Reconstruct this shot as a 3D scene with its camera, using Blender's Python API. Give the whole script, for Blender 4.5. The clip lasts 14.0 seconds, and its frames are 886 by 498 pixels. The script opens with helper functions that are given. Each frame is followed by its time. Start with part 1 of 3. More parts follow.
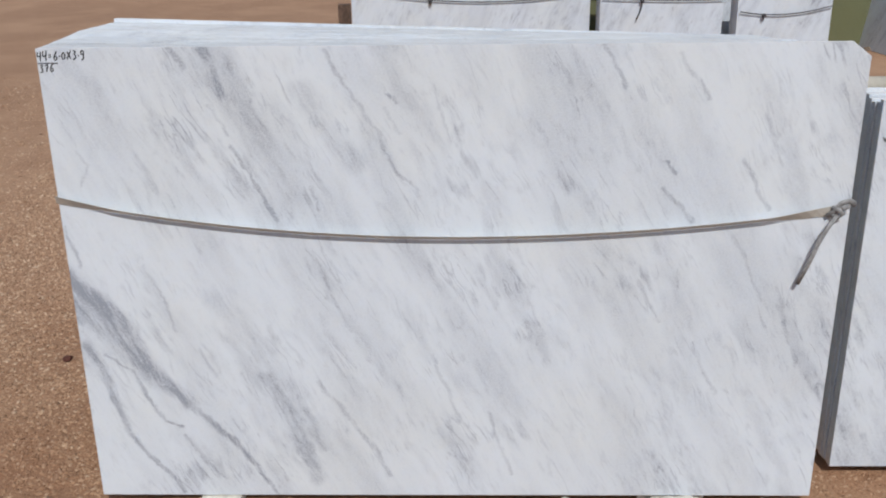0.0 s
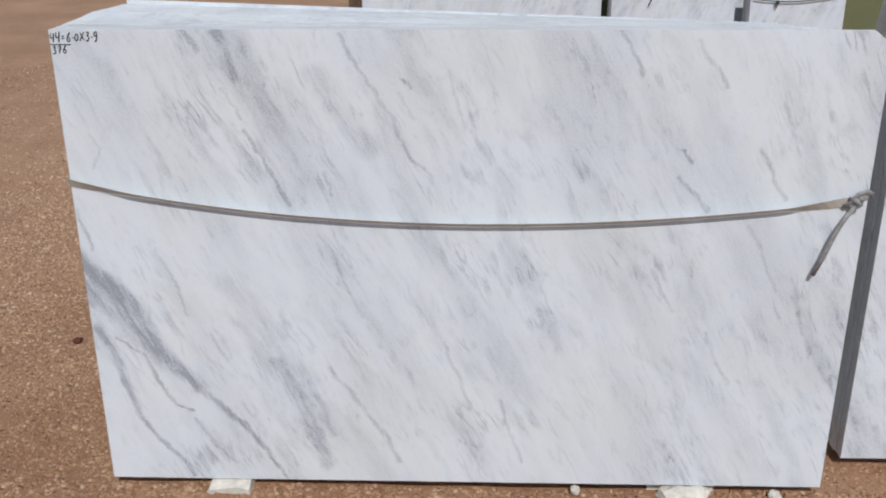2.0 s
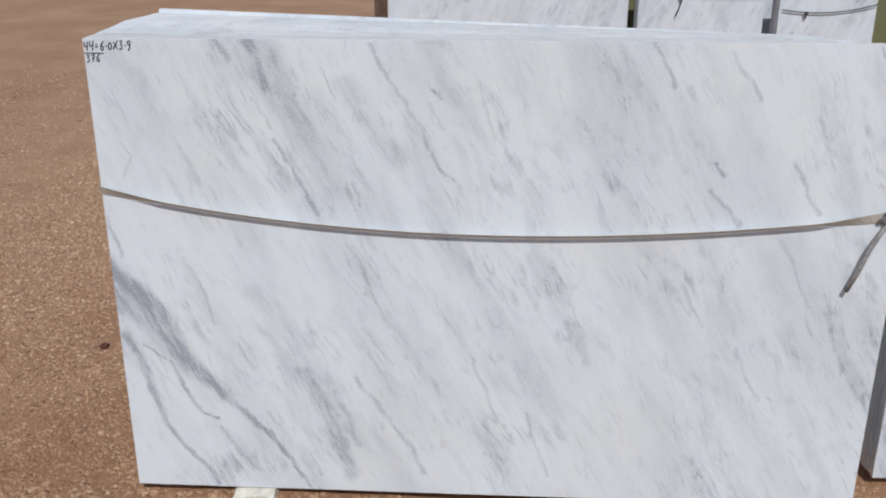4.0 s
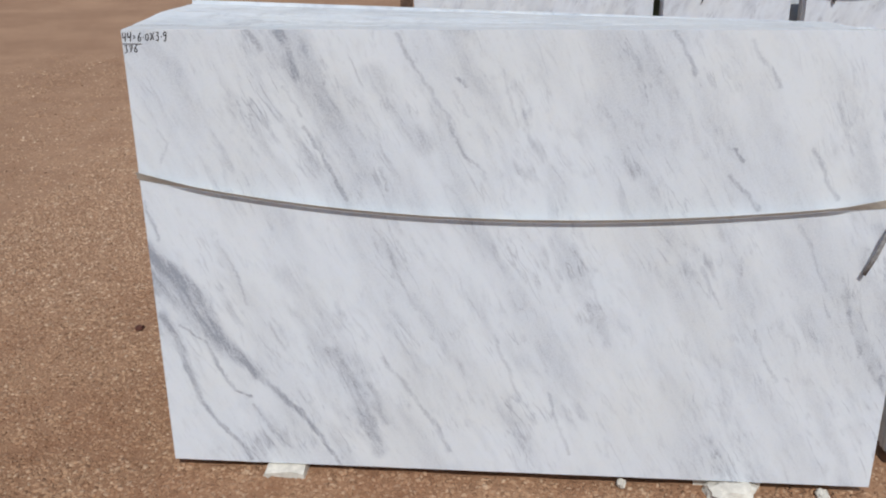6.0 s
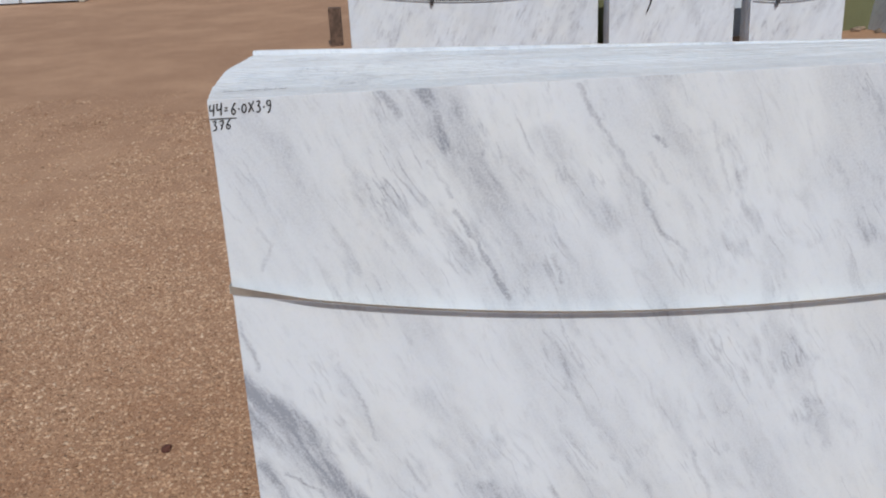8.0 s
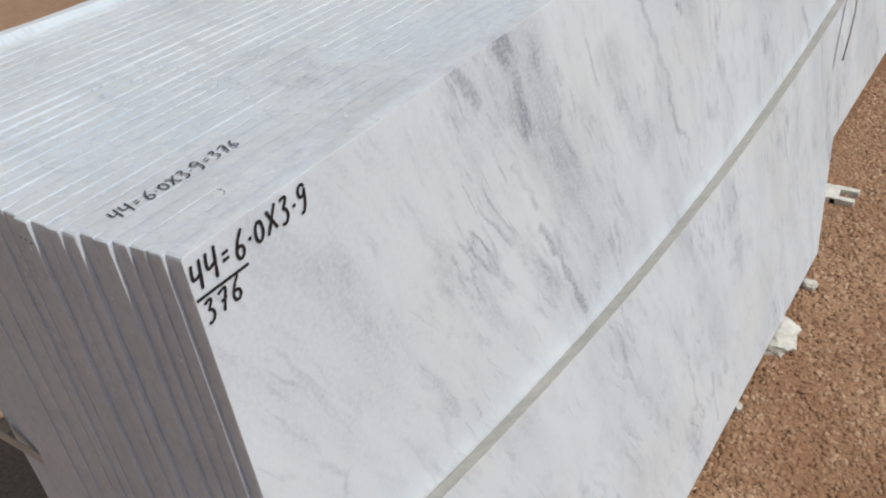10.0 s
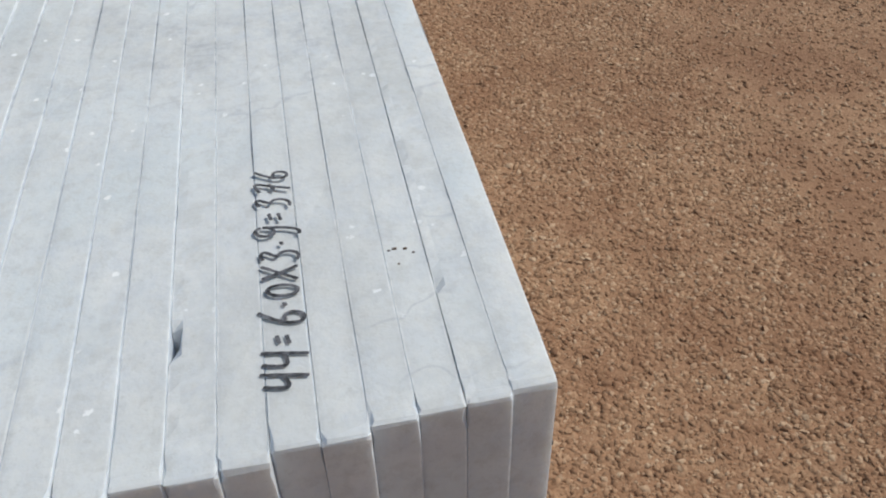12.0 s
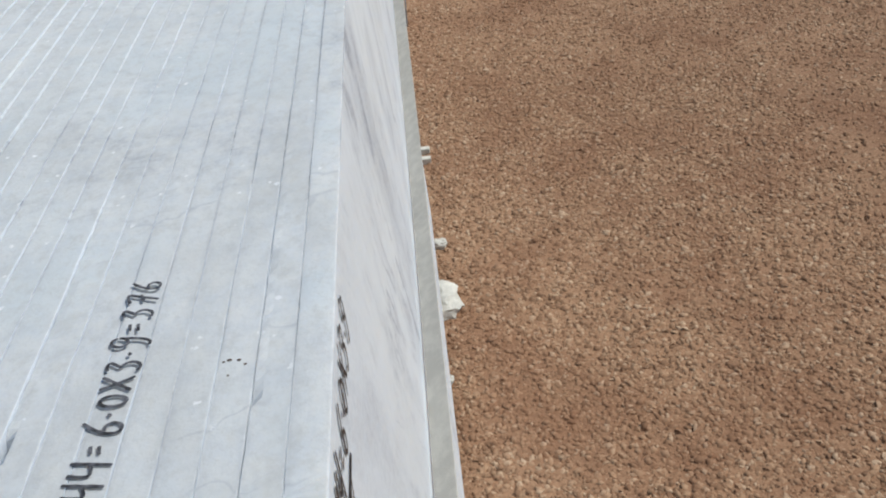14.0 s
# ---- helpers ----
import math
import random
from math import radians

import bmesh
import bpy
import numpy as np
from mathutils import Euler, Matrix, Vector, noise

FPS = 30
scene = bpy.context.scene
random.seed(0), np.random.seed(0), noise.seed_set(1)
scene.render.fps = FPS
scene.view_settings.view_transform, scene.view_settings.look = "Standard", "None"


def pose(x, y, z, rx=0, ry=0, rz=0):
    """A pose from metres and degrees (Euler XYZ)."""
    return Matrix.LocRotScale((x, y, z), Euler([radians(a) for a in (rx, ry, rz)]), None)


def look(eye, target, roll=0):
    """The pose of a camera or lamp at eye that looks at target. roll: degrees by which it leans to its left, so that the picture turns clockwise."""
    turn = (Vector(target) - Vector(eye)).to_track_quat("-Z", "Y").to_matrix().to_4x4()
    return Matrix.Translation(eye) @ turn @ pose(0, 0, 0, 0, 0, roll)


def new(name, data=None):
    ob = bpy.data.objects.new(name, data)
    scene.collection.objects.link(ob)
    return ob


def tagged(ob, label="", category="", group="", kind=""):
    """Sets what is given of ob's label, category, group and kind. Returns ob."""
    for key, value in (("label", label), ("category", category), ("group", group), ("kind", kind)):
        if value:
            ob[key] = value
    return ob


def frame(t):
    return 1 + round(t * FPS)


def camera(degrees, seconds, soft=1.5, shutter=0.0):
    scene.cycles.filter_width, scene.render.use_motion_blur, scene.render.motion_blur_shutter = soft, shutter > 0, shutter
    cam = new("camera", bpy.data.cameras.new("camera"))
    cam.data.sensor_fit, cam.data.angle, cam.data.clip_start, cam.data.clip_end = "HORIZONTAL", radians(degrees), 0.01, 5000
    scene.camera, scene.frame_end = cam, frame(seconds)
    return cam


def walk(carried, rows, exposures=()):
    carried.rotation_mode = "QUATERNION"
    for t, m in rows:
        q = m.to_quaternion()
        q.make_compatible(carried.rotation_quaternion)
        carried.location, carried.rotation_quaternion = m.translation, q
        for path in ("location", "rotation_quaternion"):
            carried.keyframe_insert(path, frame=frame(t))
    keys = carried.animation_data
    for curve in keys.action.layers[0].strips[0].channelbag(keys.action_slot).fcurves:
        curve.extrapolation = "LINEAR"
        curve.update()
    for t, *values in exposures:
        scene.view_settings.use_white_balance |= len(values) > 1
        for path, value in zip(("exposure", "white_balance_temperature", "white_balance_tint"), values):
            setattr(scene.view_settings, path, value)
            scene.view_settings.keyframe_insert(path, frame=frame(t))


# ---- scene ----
# The slabs lean back by a few degrees; LEAN carries the stack's own frame into the world.
TILT = 3.4
LEAN = pose(0, 0, 0.03, -TILT, 0, 0)
cam = camera(53.7, 14.0, soft=2.0)
PATH = [
    (0, (0.934, -1.951, 1.327), (0.895, -0.055, 0.692), -0.6),
    (0.5, (0.93, -1.944, 1.315), (0.906, -0.045, 0.688), -0.3),
    (1, (0.922, -1.943, 1.327), (0.888, -0.049, 0.684), -0.5),
    (1.5, (0.935, -1.94, 1.32), (0.892, -0.047, 0.677), -0.5),
    (2, (0.919, -1.939, 1.328), (0.865, -0.054, 0.66), -0.1),
    (2.5, (0.918, -1.933, 1.312), (0.834, -0.048, 0.647), 0.6),
    (3, (0.909, -1.924, 1.32), (0.805, -0.036, 0.667), 0.1),
    (5.3, (0.9, -1.944, 1.333), (0.812, -0.053, 0.686), 0.1),
    (5.5, (0.8993, -1.9497, 1.3330), (0.8259, -0.0579, 0.6881), -0.04),
    (6, (0.9077, -1.9895, 1.3424), (0.7480, -0.1141, 0.6663), -0.43),
    (6.5, (0.8581, -1.9460, 1.3417), (0.8078, -0.0607, 0.6760), 1.43),
    (7, (0.6975, -1.8635, 1.3584), (0.6924, 0.0558, 0.7962), 2.91),
    (7.5, (0.5292, -1.7336, 1.3496), (0.4563, 0.1661, 0.7286), 2.50),
    (8, (0.3335, -1.5075, 1.3683), (0.4023, 0.3829, 0.7189), -2.88),
    (8.2, (0.2617, -1.4166, 1.3671), (0.4099, 0.4643, 0.7037), -2.54),
    (10.3, (-0.2649, -0.2827, 1.4121), (1.2194, 0.5195, 0.3382), -4.73),
    (10.5, (-0.2526, -0.2244, 1.3772), (1.3221, 0.4352, 0.3355), -2.92),
    (11, (-0.1714, -0.0862, 1.3495), (1.3835, 0.1836, 0.1208), -7.22),
    (11.5, (-0.1539, 0.0131, 1.3531), (1.3139, -0.1077, -0.0001), -1.87),
    (12, (-0.1635, 0.0638, 1.3504), (1.3117, -0.2001, 0.0259), -1.55),
    (12.5, (-0.1716, 0.0814, 1.3471), (1.2872, -0.2791, 0.0273), 0.56),
    (13, (-0.1792, 0.0903, 1.3475), (1.2900, -0.3034, 0.0489), 1.76),
    (13.5, (-0.1828, 0.0567, 1.3568), (1.3006, -0.2651, 0.0545), -0.73),
    (14, (-0.1739, -0.0502, 1.3623), (1.4307, -0.0240, 0.1688), -8.98),
]
walk(cam, [(t, LEAN @ look(eye, target, roll)) for t, eye, target, roll in PATH],
     [(0.0, -0.38, 6450, 10), (8.2, -0.38, 6450, 10), (10.3, -0.39, 6640, 7), (11.5, -0.30, 6610, 6), (13.5, -0.30, 6590, 6), (14.0, -0.31, 6430, 6)])

# ---- world and sun ----
SUN_AZIMUTH, SUN_ELEVATION = 171.0, 50.0  # compass bearing from +y over +x, height, in degrees
world = bpy.data.worlds.new("world")
scene.world = world
world.use_nodes = True
wn = world.node_tree.nodes
sky = wn.new("ShaderNodeTexSky")
sky.sky_type, sky.sun_disc = "NISHITA", False
sky.sun_elevation, sky.sun_rotation = radians(SUN_ELEVATION), radians(SUN_AZIMUTH)
wn["Background"].inputs["Strength"].default_value = 0.082
world.node_tree.links.new(sky.outputs[0], wn["Background"].inputs["Color"])
sun = new("sun", bpy.data.lights.new("sun", "SUN"))
sun.data.energy, sun.data.angle, sun.data.color = 3.55, radians(0.6), (1.0, 0.975, 0.95)
_a, _e = radians(SUN_AZIMUTH), radians(SUN_ELEVATION)
sun.matrix_world = look((20 * math.sin(_a) * math.cos(_e), 20 * math.cos(_a) * math.cos(_e), 20 * math.sin(_e)), (0, 0, 0))


# ---- materials ----
class Nodes:
    """Short hands for building a node material."""

    def __init__(self, name, rough=0.6):
        self.mat = bpy.data.materials.new(name)
        self.mat.use_nodes = True
        self.tree = self.mat.node_tree
        self.bsdf = self.tree.nodes["Principled BSDF"]
        self.bsdf.inputs["Roughness"].default_value = rough

    def put(self, socket, value):
        if hasattr(value, "is_output"):
            self.tree.links.new(value, socket)
        elif value is not None:
            socket.default_value = value

    def math(self, op, a, b=None, c=None, clamp=False):
        n = self.tree.nodes.new("ShaderNodeMath")
        n.operation, n.use_clamp = op, clamp
        for i, v in enumerate((a, b, c)):
            self.put(n.inputs[i], v)
        return n.outputs[0]

    def vec(self, op, a, b=None):
        n = self.tree.nodes.new("ShaderNodeVectorMath")
        n.operation = op
        self.put(n.inputs[0], a)
        if op == "SCALE":
            self.put(n.inputs["Scale"], b)
        else:
            self.put(n.inputs[1], b)
        return n.outputs["Value"] if op in ("DOT_PRODUCT", "LENGTH", "DISTANCE") else n.outputs["Vector"]

    def coords(self):
        return self.tree.nodes.new("ShaderNodeTexCoord").outputs["Object"]

    def random(self):
        return self.tree.nodes.new("ShaderNodeObjectInfo").outputs["Random"]

    def island(self):
        return self.tree.nodes.new("ShaderNodeNewGeometry").outputs["Random Per Island"]

    def noise(self, co, scale, detail=4.0, rough=0.55, distortion=0.0, colour=False):
        n = self.tree.nodes.new("ShaderNodeTexNoise")
        self.put(n.inputs["Vector"], co)
        for k, v in (("Scale", scale), ("Detail", detail), ("Roughness", rough), ("Distortion", distortion)):
            n.inputs[k].default_value = v
        return n.outputs["Color" if colour else "Fac"]

    def voronoi(self, co, scale, feature="F1", out="Distance"):
        n = self.tree.nodes.new("ShaderNodeTexVoronoi")
        n.feature = feature
        self.put(n.inputs["Vector"], co)
        n.inputs["Scale"].default_value = scale
        return n.outputs[out]

    def span(self, v, a, b, lo=0.0, hi=1.0):
        n = self.tree.nodes.new("ShaderNodeMapRange")
        n.interpolation_type = "SMOOTHSTEP"
        for i, x in enumerate((v, a, b, lo, hi)):
            self.put(n.inputs[i], x)
        return n.outputs[0]

    def mix(self, f, a, b):
        n = self.tree.nodes.new("ShaderNodeMix")
        n.data_type = "RGBA"
        for i, x in ((0, f), (6, a), (7, b)):
            if isinstance(x, tuple) and len(x) == 3:
                x = (*x, 1.0)
            self.put(n.inputs[i], x)
        return n.outputs[2]

    def bump(self, height, strength, distance=0.01):
        n = self.tree.nodes.new("ShaderNodeBump")
        n.inputs["Strength"].default_value, n.inputs["Distance"].default_value = strength, distance
        self.put(n.inputs["Height"], height)
        self.tree.links.new(n.outputs[0], self.bsdf.inputs["Normal"])

    def colour(self, c):
        if isinstance(c, tuple):
            c = (*c[:3], 1.0)
        self.put(self.bsdf.inputs["Base Color"], c)


# The strongest veins of the front slab: runs of points in its own plane (x, z).
FRONT_VEINS = []


def vein(first, last, dark, *points):
    """One vein falling through the points, its half width going from first to last."""
    FRONT_VEINS.append((first, last, dark, points))


vein(0.026, 0.016, 1.15, (-0.01, 0.60), (0.031, 0.565), (0.09, 0.502), (0.13, 0.419), (0.181, 0.339), (0.251, 0.267))
vein(0.010, 0.004, 1.05, (0.251, 0.267), (0.299, 0.218), (0.347, 0.168), (0.403, 0.098), (0.454, 0.005))
vein(0.034, 0.024, 0.70, (-0.004, 0.545), (0.048, 0.497), (0.107, 0.432), (0.160, 0.350))
vein(0.013, 0.006, 0.80, (0.016, 0.424), (0.046, 0.363), (0.062, 0.286), (0.093, 0.188), (0.137, 0.108))
vein(0.006, 0.004, 0.95, (0.137, 0.108), (0.193, 0.051), (0.216, 0.010))
vein(0.0045, 0.0045, 0.95, (0.059, 0.400), (0.115, 0.363), (0.149, 0.286), (0.181, 0.228), (0.227, 0.203))
vein(0.004, 0.004, 0.50, (0.233, 0.178), (0.271, 0.118), (0.327, 0.046))
vein(0.014, 0.017, 0.82, (0.448, 0.343), (0.502, 0.247), (0.531, 0.158), (0.565, 0.047))
vein(0.012, 0.010, 0.40, (0.551, 0.188), (0.587, 0.138))
vein(0.006, 0.005, 0.60, (0.584, 0.324), (0.657, 0.218), (0.724, 0.128), (0.752, 0.057))
vein(0.003, 0.003, 0.40, (0.182, 0.635), (0.224, 0.533), (0.238, 0.465))
vein(0.026, 0.018, 0.26, (0.338, 0.546), (0.431, 0.446), (0.506, 0.315))
vein(0.004, 0.004, 0.35, (0.608, 0.598), (0.668, 0.464))
vein(0.005, 0.004, 0.60, (0.005, 0.730), (0.033, 0.635))
vein(0.011, 0.006, 0.62, (0.362, 1.140), (0.395, 1.083), (0.422, 1.025))
vein(0.032, 0.036, 0.34, (0.350, 1.140), (0.411, 1.035), (0.474, 0.933), (0.531, 0.803))
vein(0.004, 0.004, 0.55, (0.372, 1.013), (0.409, 0.947))
vein(0.005, 0.004, 0.75, (0.413, 0.920), (0.454, 0.852), (0.489, 0.783), (0.507, 0.747))
vein(0.0042, 0.0034, 0.52, (0.637, 1.138), (0.678, 1.056), (0.714, 1.004), (0.752, 0.951), (0.782, 0.871), (0.834, 0.816))
vein(0.022, 0.024, 0.36, (0.580, 1.045), (0.628, 0.972), (0.690, 0.885))
vein(0.005, 0.003, 1.1, (0.777, 1.039), (0.793, 1.016))
vein(0.004, 0.004, 0.45, (0.763, 1.004), (0.798, 0.951))
vein(0.004, 0.003, 0.35, (0.877, 1.054), (0.915, 0.924))
vein(0.004, 0.003, 0.40, (0.593, 0.824), (0.610, 0.768))
vein(0.004, 0.004, 0.9, (1.403, 0.878), (1.425, 0.856))
vein(0.005, 0.004, 0.55, (1.401, 0.823), (1.472, 0.735))
vein(0.005, 0.004, 0.50, (1.250, 1.140), (1.304, 1.054))
vein(0.005, 0.004, 0.50, (1.581, 0.881), (1.644, 0.768))
vein(0.005, 0.005, 0.55, (1.708, 0.486), (1.754, 0.381))
vein(0.004, 0.004, 0.40, (1.497, 0.427), (1.563, 0.289))
vein(0.004, 0.004, 0.45, (1.004, 0.242), (1.064, 0.062))
vein(0.004, 0.004, 0.40, (0.865, 0.397), (0.933, 0.218))
vein(0.0035, 0.0035, 0.32, (0.059, 0.916), (0.086, 0.877), (0.053, 0.830))
vein(0.004, 0.004, 0.40, (1.572, 0.707), (1.648, 0.544))
vein(0.005, 0.004, 0.40, (1.357, 0.588), (1.411, 0.486))
vein(0.006, 0.005, 0.70, (0.292, 1.142), (0.325, 1.099))
vein(0.005, 0.004, 0.55, (1.416, 1.120), (1.486, 1.022))
vein(0.005, 0.004, 0.30, (1.055, 0.646), (1.133, 0.457))


def marble(name, veins=(), lean=0.5, white=(0.736, 0.787, 0.838), grey=(0.33, 0.358, 0.415), strength=1.0, one_block=False):
    """White marble with grey veins that fall steeply to the right; lean: their run against their fall.
    one_block: slabs sawn from one block, whose veins run on from slab to slab."""
    n = Nodes(name, 0.32)
    co = n.coords()
    if one_block:
        shifted = n.tree.nodes.new("ShaderNodeNewGeometry").outputs["Position"]
    elif veins:
        shifted = co
    else:
        shifted = n.vec("ADD", co, n.vec("SCALE", (3.1, 1.7, 2.3), n.math("MULTIPLY", n.random(), 13.0)))
    d = Vector((lean, 0, -1)).normalized()
    warp = n.vec("SCALE", n.vec("SUBTRACT", n.noise(shifted, 4.0, 4, 0.6, colour=True), (0.5, 0.5, 0.5)), 0.05)
    bent = n.vec("ADD", shifted, warp)
    along = n.vec("DOT_PRODUCT", bent, tuple(d))
    across = n.vec("DOT_PRODUCT", bent, (-d.z, 0, d.x))

    def stretched(k):
        join = n.tree.nodes.new("ShaderNodeCombineXYZ")
        n.put(join.inputs[0], n.math("MULTIPLY", along, k))
        n.put(join.inputs[1], across)
        n.put(join.inputs[2], n.vec("DOT_PRODUCT", bent, (0, 0.6, 0)))
        return join.outputs[0]

    st, long = stretched(0.26), stretched(0.12)
    cloud = n.span(n.noise(st, 4.5, 4, 0.55), 0.40, 0.72)
    band = n.span(n.noise(st, 13.0, 4, 0.6), 0.44, 0.76)
    streak = n.span(n.noise(st, 30.0, 4, 0.62), 0.47, 0.78)
    fine = n.span(n.noise(st, 75.0, 3, 0.6), 0.54, 0.78)
    patchy = n.span(n.noise(shifted, 6.0, 3), 0.42, 0.66)
    ridge = n.math("ABSOLUTE", n.math("SUBTRACT", n.noise(long, 11.0, 3, 0.55), 0.5))
    thin = n.math("MULTIPLY", n.span(ridge, 0.0, 0.020, 1.0, 0.0), n.span(n.noise(shifted, 7.0, 3), 0.52, 0.64))
    ridge2 = n.math("ABSOLUTE", n.math("SUBTRACT", n.noise(long, 30.0, 3, 0.6), 0.5))
    thread = n.math("MULTIPLY", n.span(ridge2, 0.0, 0.035, 1.0, 0.0), n.span(n.noise(shifted, 9.0, 3, 0.6), 0.50, 0.62))
    dash = n.math("MULTIPLY", n.span(n.noise(st, 42.0, 2, 0.5), 0.68, 0.78), patchy)
    total = 0.0
    for v, k in ((band, 0.34), (n.math("MULTIPLY", streak, patchy), 0.58), (fine, 0.22), (thin, 0.36), (thread, 0.30), (dash, 0.36)):
        total = n.math("MULTIPLY_ADD", v, k, total)
    # some stretches of the slab are almost clear, others crowded
    total = n.math("MULTIPLY", total, n.span(n.noise(stretched(0.5), 3.2, 3, 0.55), 0.36, 0.64, 0.42, 1.32))
    total = n.math("MULTIPLY_ADD", cloud, 0.24, total)
    if veins:
        wob = n.vec("SCALE", n.vec("SUBTRACT", n.noise(co, 14.0, 6, 0.70, colour=True), (0.5, 0.5, 0.5)), 0.040)
        q = n.vec("ADD", co, wob)
        broken = n.math("MULTIPLY", n.span(n.noise(st, 90.0, 4, 0.7), 0.34, 0.62, 0.55, 1.0), n.span(n.noise(long, 55.0, 4, 0.65), 0.36, 0.60, 0.45, 1.0))
        most = None
        split = n.tree.nodes.new("ShaderNodeSeparateXYZ")
        n.put(split.inputs[0], q)
        qx, qz = split.outputs[0], split.outputs[2]
        for first, last, dark, points in veins:
            # u runs up the vein; a ramp holds its sideways course
            pts = points[::-1]
            z0, z1 = pts[0][1], pts[-1][1]
            x0, x1 = min(p[0] for p in pts), max(p[0] for p in pts)
            u = n.math("MULTIPLY_ADD", qz, 1 / (z1 - z0), -z0 / (z1 - z0), clamp=True)
            ramp = n.tree.nodes.new("ShaderNodeValToRGB")
            while len(ramp.color_ramp.elements) < len(pts):
                ramp.color_ramp.elements.new(0.5)
            for e, (px, pz) in zip(ramp.color_ramp.elements, pts):
                e.position, e.color = (pz - z0) / (z1 - z0), (0, 0, 0, (px - x0) / (x1 - x0))
            n.put(ramp.inputs[0], u)
            course = n.math("MULTIPLY_ADD", ramp.outputs["Alpha"], x1 - x0, x0)
            slope = math.cos(math.atan2(x1 - x0, z1 - z0))
            off = n.math("MULTIPLY", n.math("SUBTRACT", qx, course), slope)
            past = n.math("SUBTRACT", qz, n.math("MULTIPLY_ADD", u, z1 - z0, z0))
            away = n.math("SQRT", n.math("MULTIPLY_ADD", off, off, n.math("MULTIPLY", past, past)))
            wide = n.math("MULTIPLY_ADD", u, 1.75 * (first - last), 1.75 * last)
            one = n.span(away, n.math("MULTIPLY", wide, 0.14), wide, dark, 0.0)
            most = one if most is None else n.math("MAXIMUM", most, one)
        total = n.math("MULTIPLY_ADD", most, broken, total)
    grain = n.span(n.noise(shifted, 230.0, 3, 0.7), 0.32, 0.68, 0.62, 1.30)
    total = n.math("ADD", n.math("MULTIPLY", total, grain), n.span(n.noise(shifted, 120.0, 4, 0.7), 0.50, 0.78, 0.0, 0.10))
    total = n.math("MULTIPLY", total, strength, clamp=True)
    warm = n.span(n.noise(shifted, 2.6, 3), 0.42, 0.68, 0.0, 0.6)
    ground_white = n.mix(warm, white, (white[0] * 1.005, white[1] * 0.982, white[2] * 0.935))
    paint = n.mix(total, ground_white, grey)
    # sawn edges are unpolished: dusty, clouded, with bright broken crystals and bruised, brightened arrises
    side = n.math("ABSOLUTE", n.vec("DOT_PRODUCT", n.tree.nodes.new("ShaderNodeTexCoord").outputs["Normal"], (0, 1, 0)))
    sawn = n.span(side, 0.2, 0.6, 1.0, 0.0)
    pale = tuple(x * k for x, k in zip(white, (1.115, 1.047, 0.95)))
    dust = n.mix(n.span(n.noise(shifted, 60.0, 5, 0.7), 0.30, 0.70, 0.35, 0.80), paint, pale)
    blotch = n.span(n.noise(shifted, 13.0, 5, 0.65), 0.44, 0.72, 0.0, 0.48)
    dust = n.mix(blotch, dust, tuple(x * 0.74 for x in pale))
    tint = n.span(n.noise(shifted, 7.0, 3, 0.6), 0.48, 0.68, 0.0, 0.60)
    dust = n.mix(tint, dust, tuple(x * k for x, k in zip(pale, (0.85, 0.92, 0.98))))
    mottle = n.span(n.noise(shifted, 110.0, 4, 0.7), 0.47, 0.68, 0.0, 0.42)
    dust = n.mix(mottle, dust, tuple(x * 0.72 for x in pale))
    speck = n.span(n.noise(shifted, 420.0, 3, 0.75), 0.52, 0.72, 0.0, 0.30)
    dust = n.mix(speck, dust, tuple(x * 0.66 for x in pale))
    # veins that cross from slab to slab
    over = n.vec("ADD", n.vec("MULTIPLY", shifted, (1.0, 0.30, 0.4)), n.vec("SCALE", n.noise(shifted, 18.0, 3, 0.6, colour=True), 0.05))
    ridge3 = n.math("ABSOLUTE", n.math("SUBTRACT", n.noise(over, 6.5, 3, 0.5), 0.5))
    cross = n.math("MULTIPLY", n.span(ridge3, 0.0, 0.006, 0.26, 0.0), n.span(n.noise(shifted, 11.0, 3), 0.52, 0.62))
    dust = n.mix(cross, dust, grey)
    flake = n.voronoi(shifted, 95.0)
    spark = n.math("MULTIPLY", n.span(n.math("ADD", flake, n.math("MULTIPLY", n.noise(shifted, 420.0, 3), 0.42)), 0.30, 0.36, 1.0, 0.0), n.span(n.noise(shifted, 40.0, 2), 0.53, 0.58, 0.0, 0.95))
    dust = n.mix(spark, dust, (0.95, 0.96, 0.96))
    if one_block or veins:
        # lit white fringe of the seams put into the colour, over chipped arrises
        half = 0.0073
        rim = n.math("ABSOLUTE", n.math("SUBTRACT", n.vec("DOT_PRODUCT", co, (0, 1, 0)), half))
        worn = n.math("MULTIPLY", n.span(rim, half - 0.0010, half - 0.0003), n.span(n.noise(shifted, 150.0, 4, 0.7), 0.40, 0.62, 0.05, 0.75))
        dust = n.mix(worn, dust, (0.93, 0.94, 0.93))
    n.colour(n.mix(sawn, paint, dust))
    n.put(n.bsdf.inputs["Roughness"], n.math("MAXIMUM", n.span(n.noise(co, 40.0, 3), 0.3, 0.7, 0.52, 0.70), n.math("MULTIPLY", sawn, 0.78)))
    n.bsdf.inputs["Specular IOR Level"].default_value = 0.3
    n.bsdf.inputs["Subsurface Weight"].default_value = 0.4
    n.bsdf.inputs["Subsurface Radius"].default_value = (1.0, 0.9, 0.8)
    n.bsdf.inputs["Subsurface Scale"].default_value = 0.010
    n.bump(n.noise(co, 240.0, 3, 0.7), 0.15, 0.002)
    return n.mat


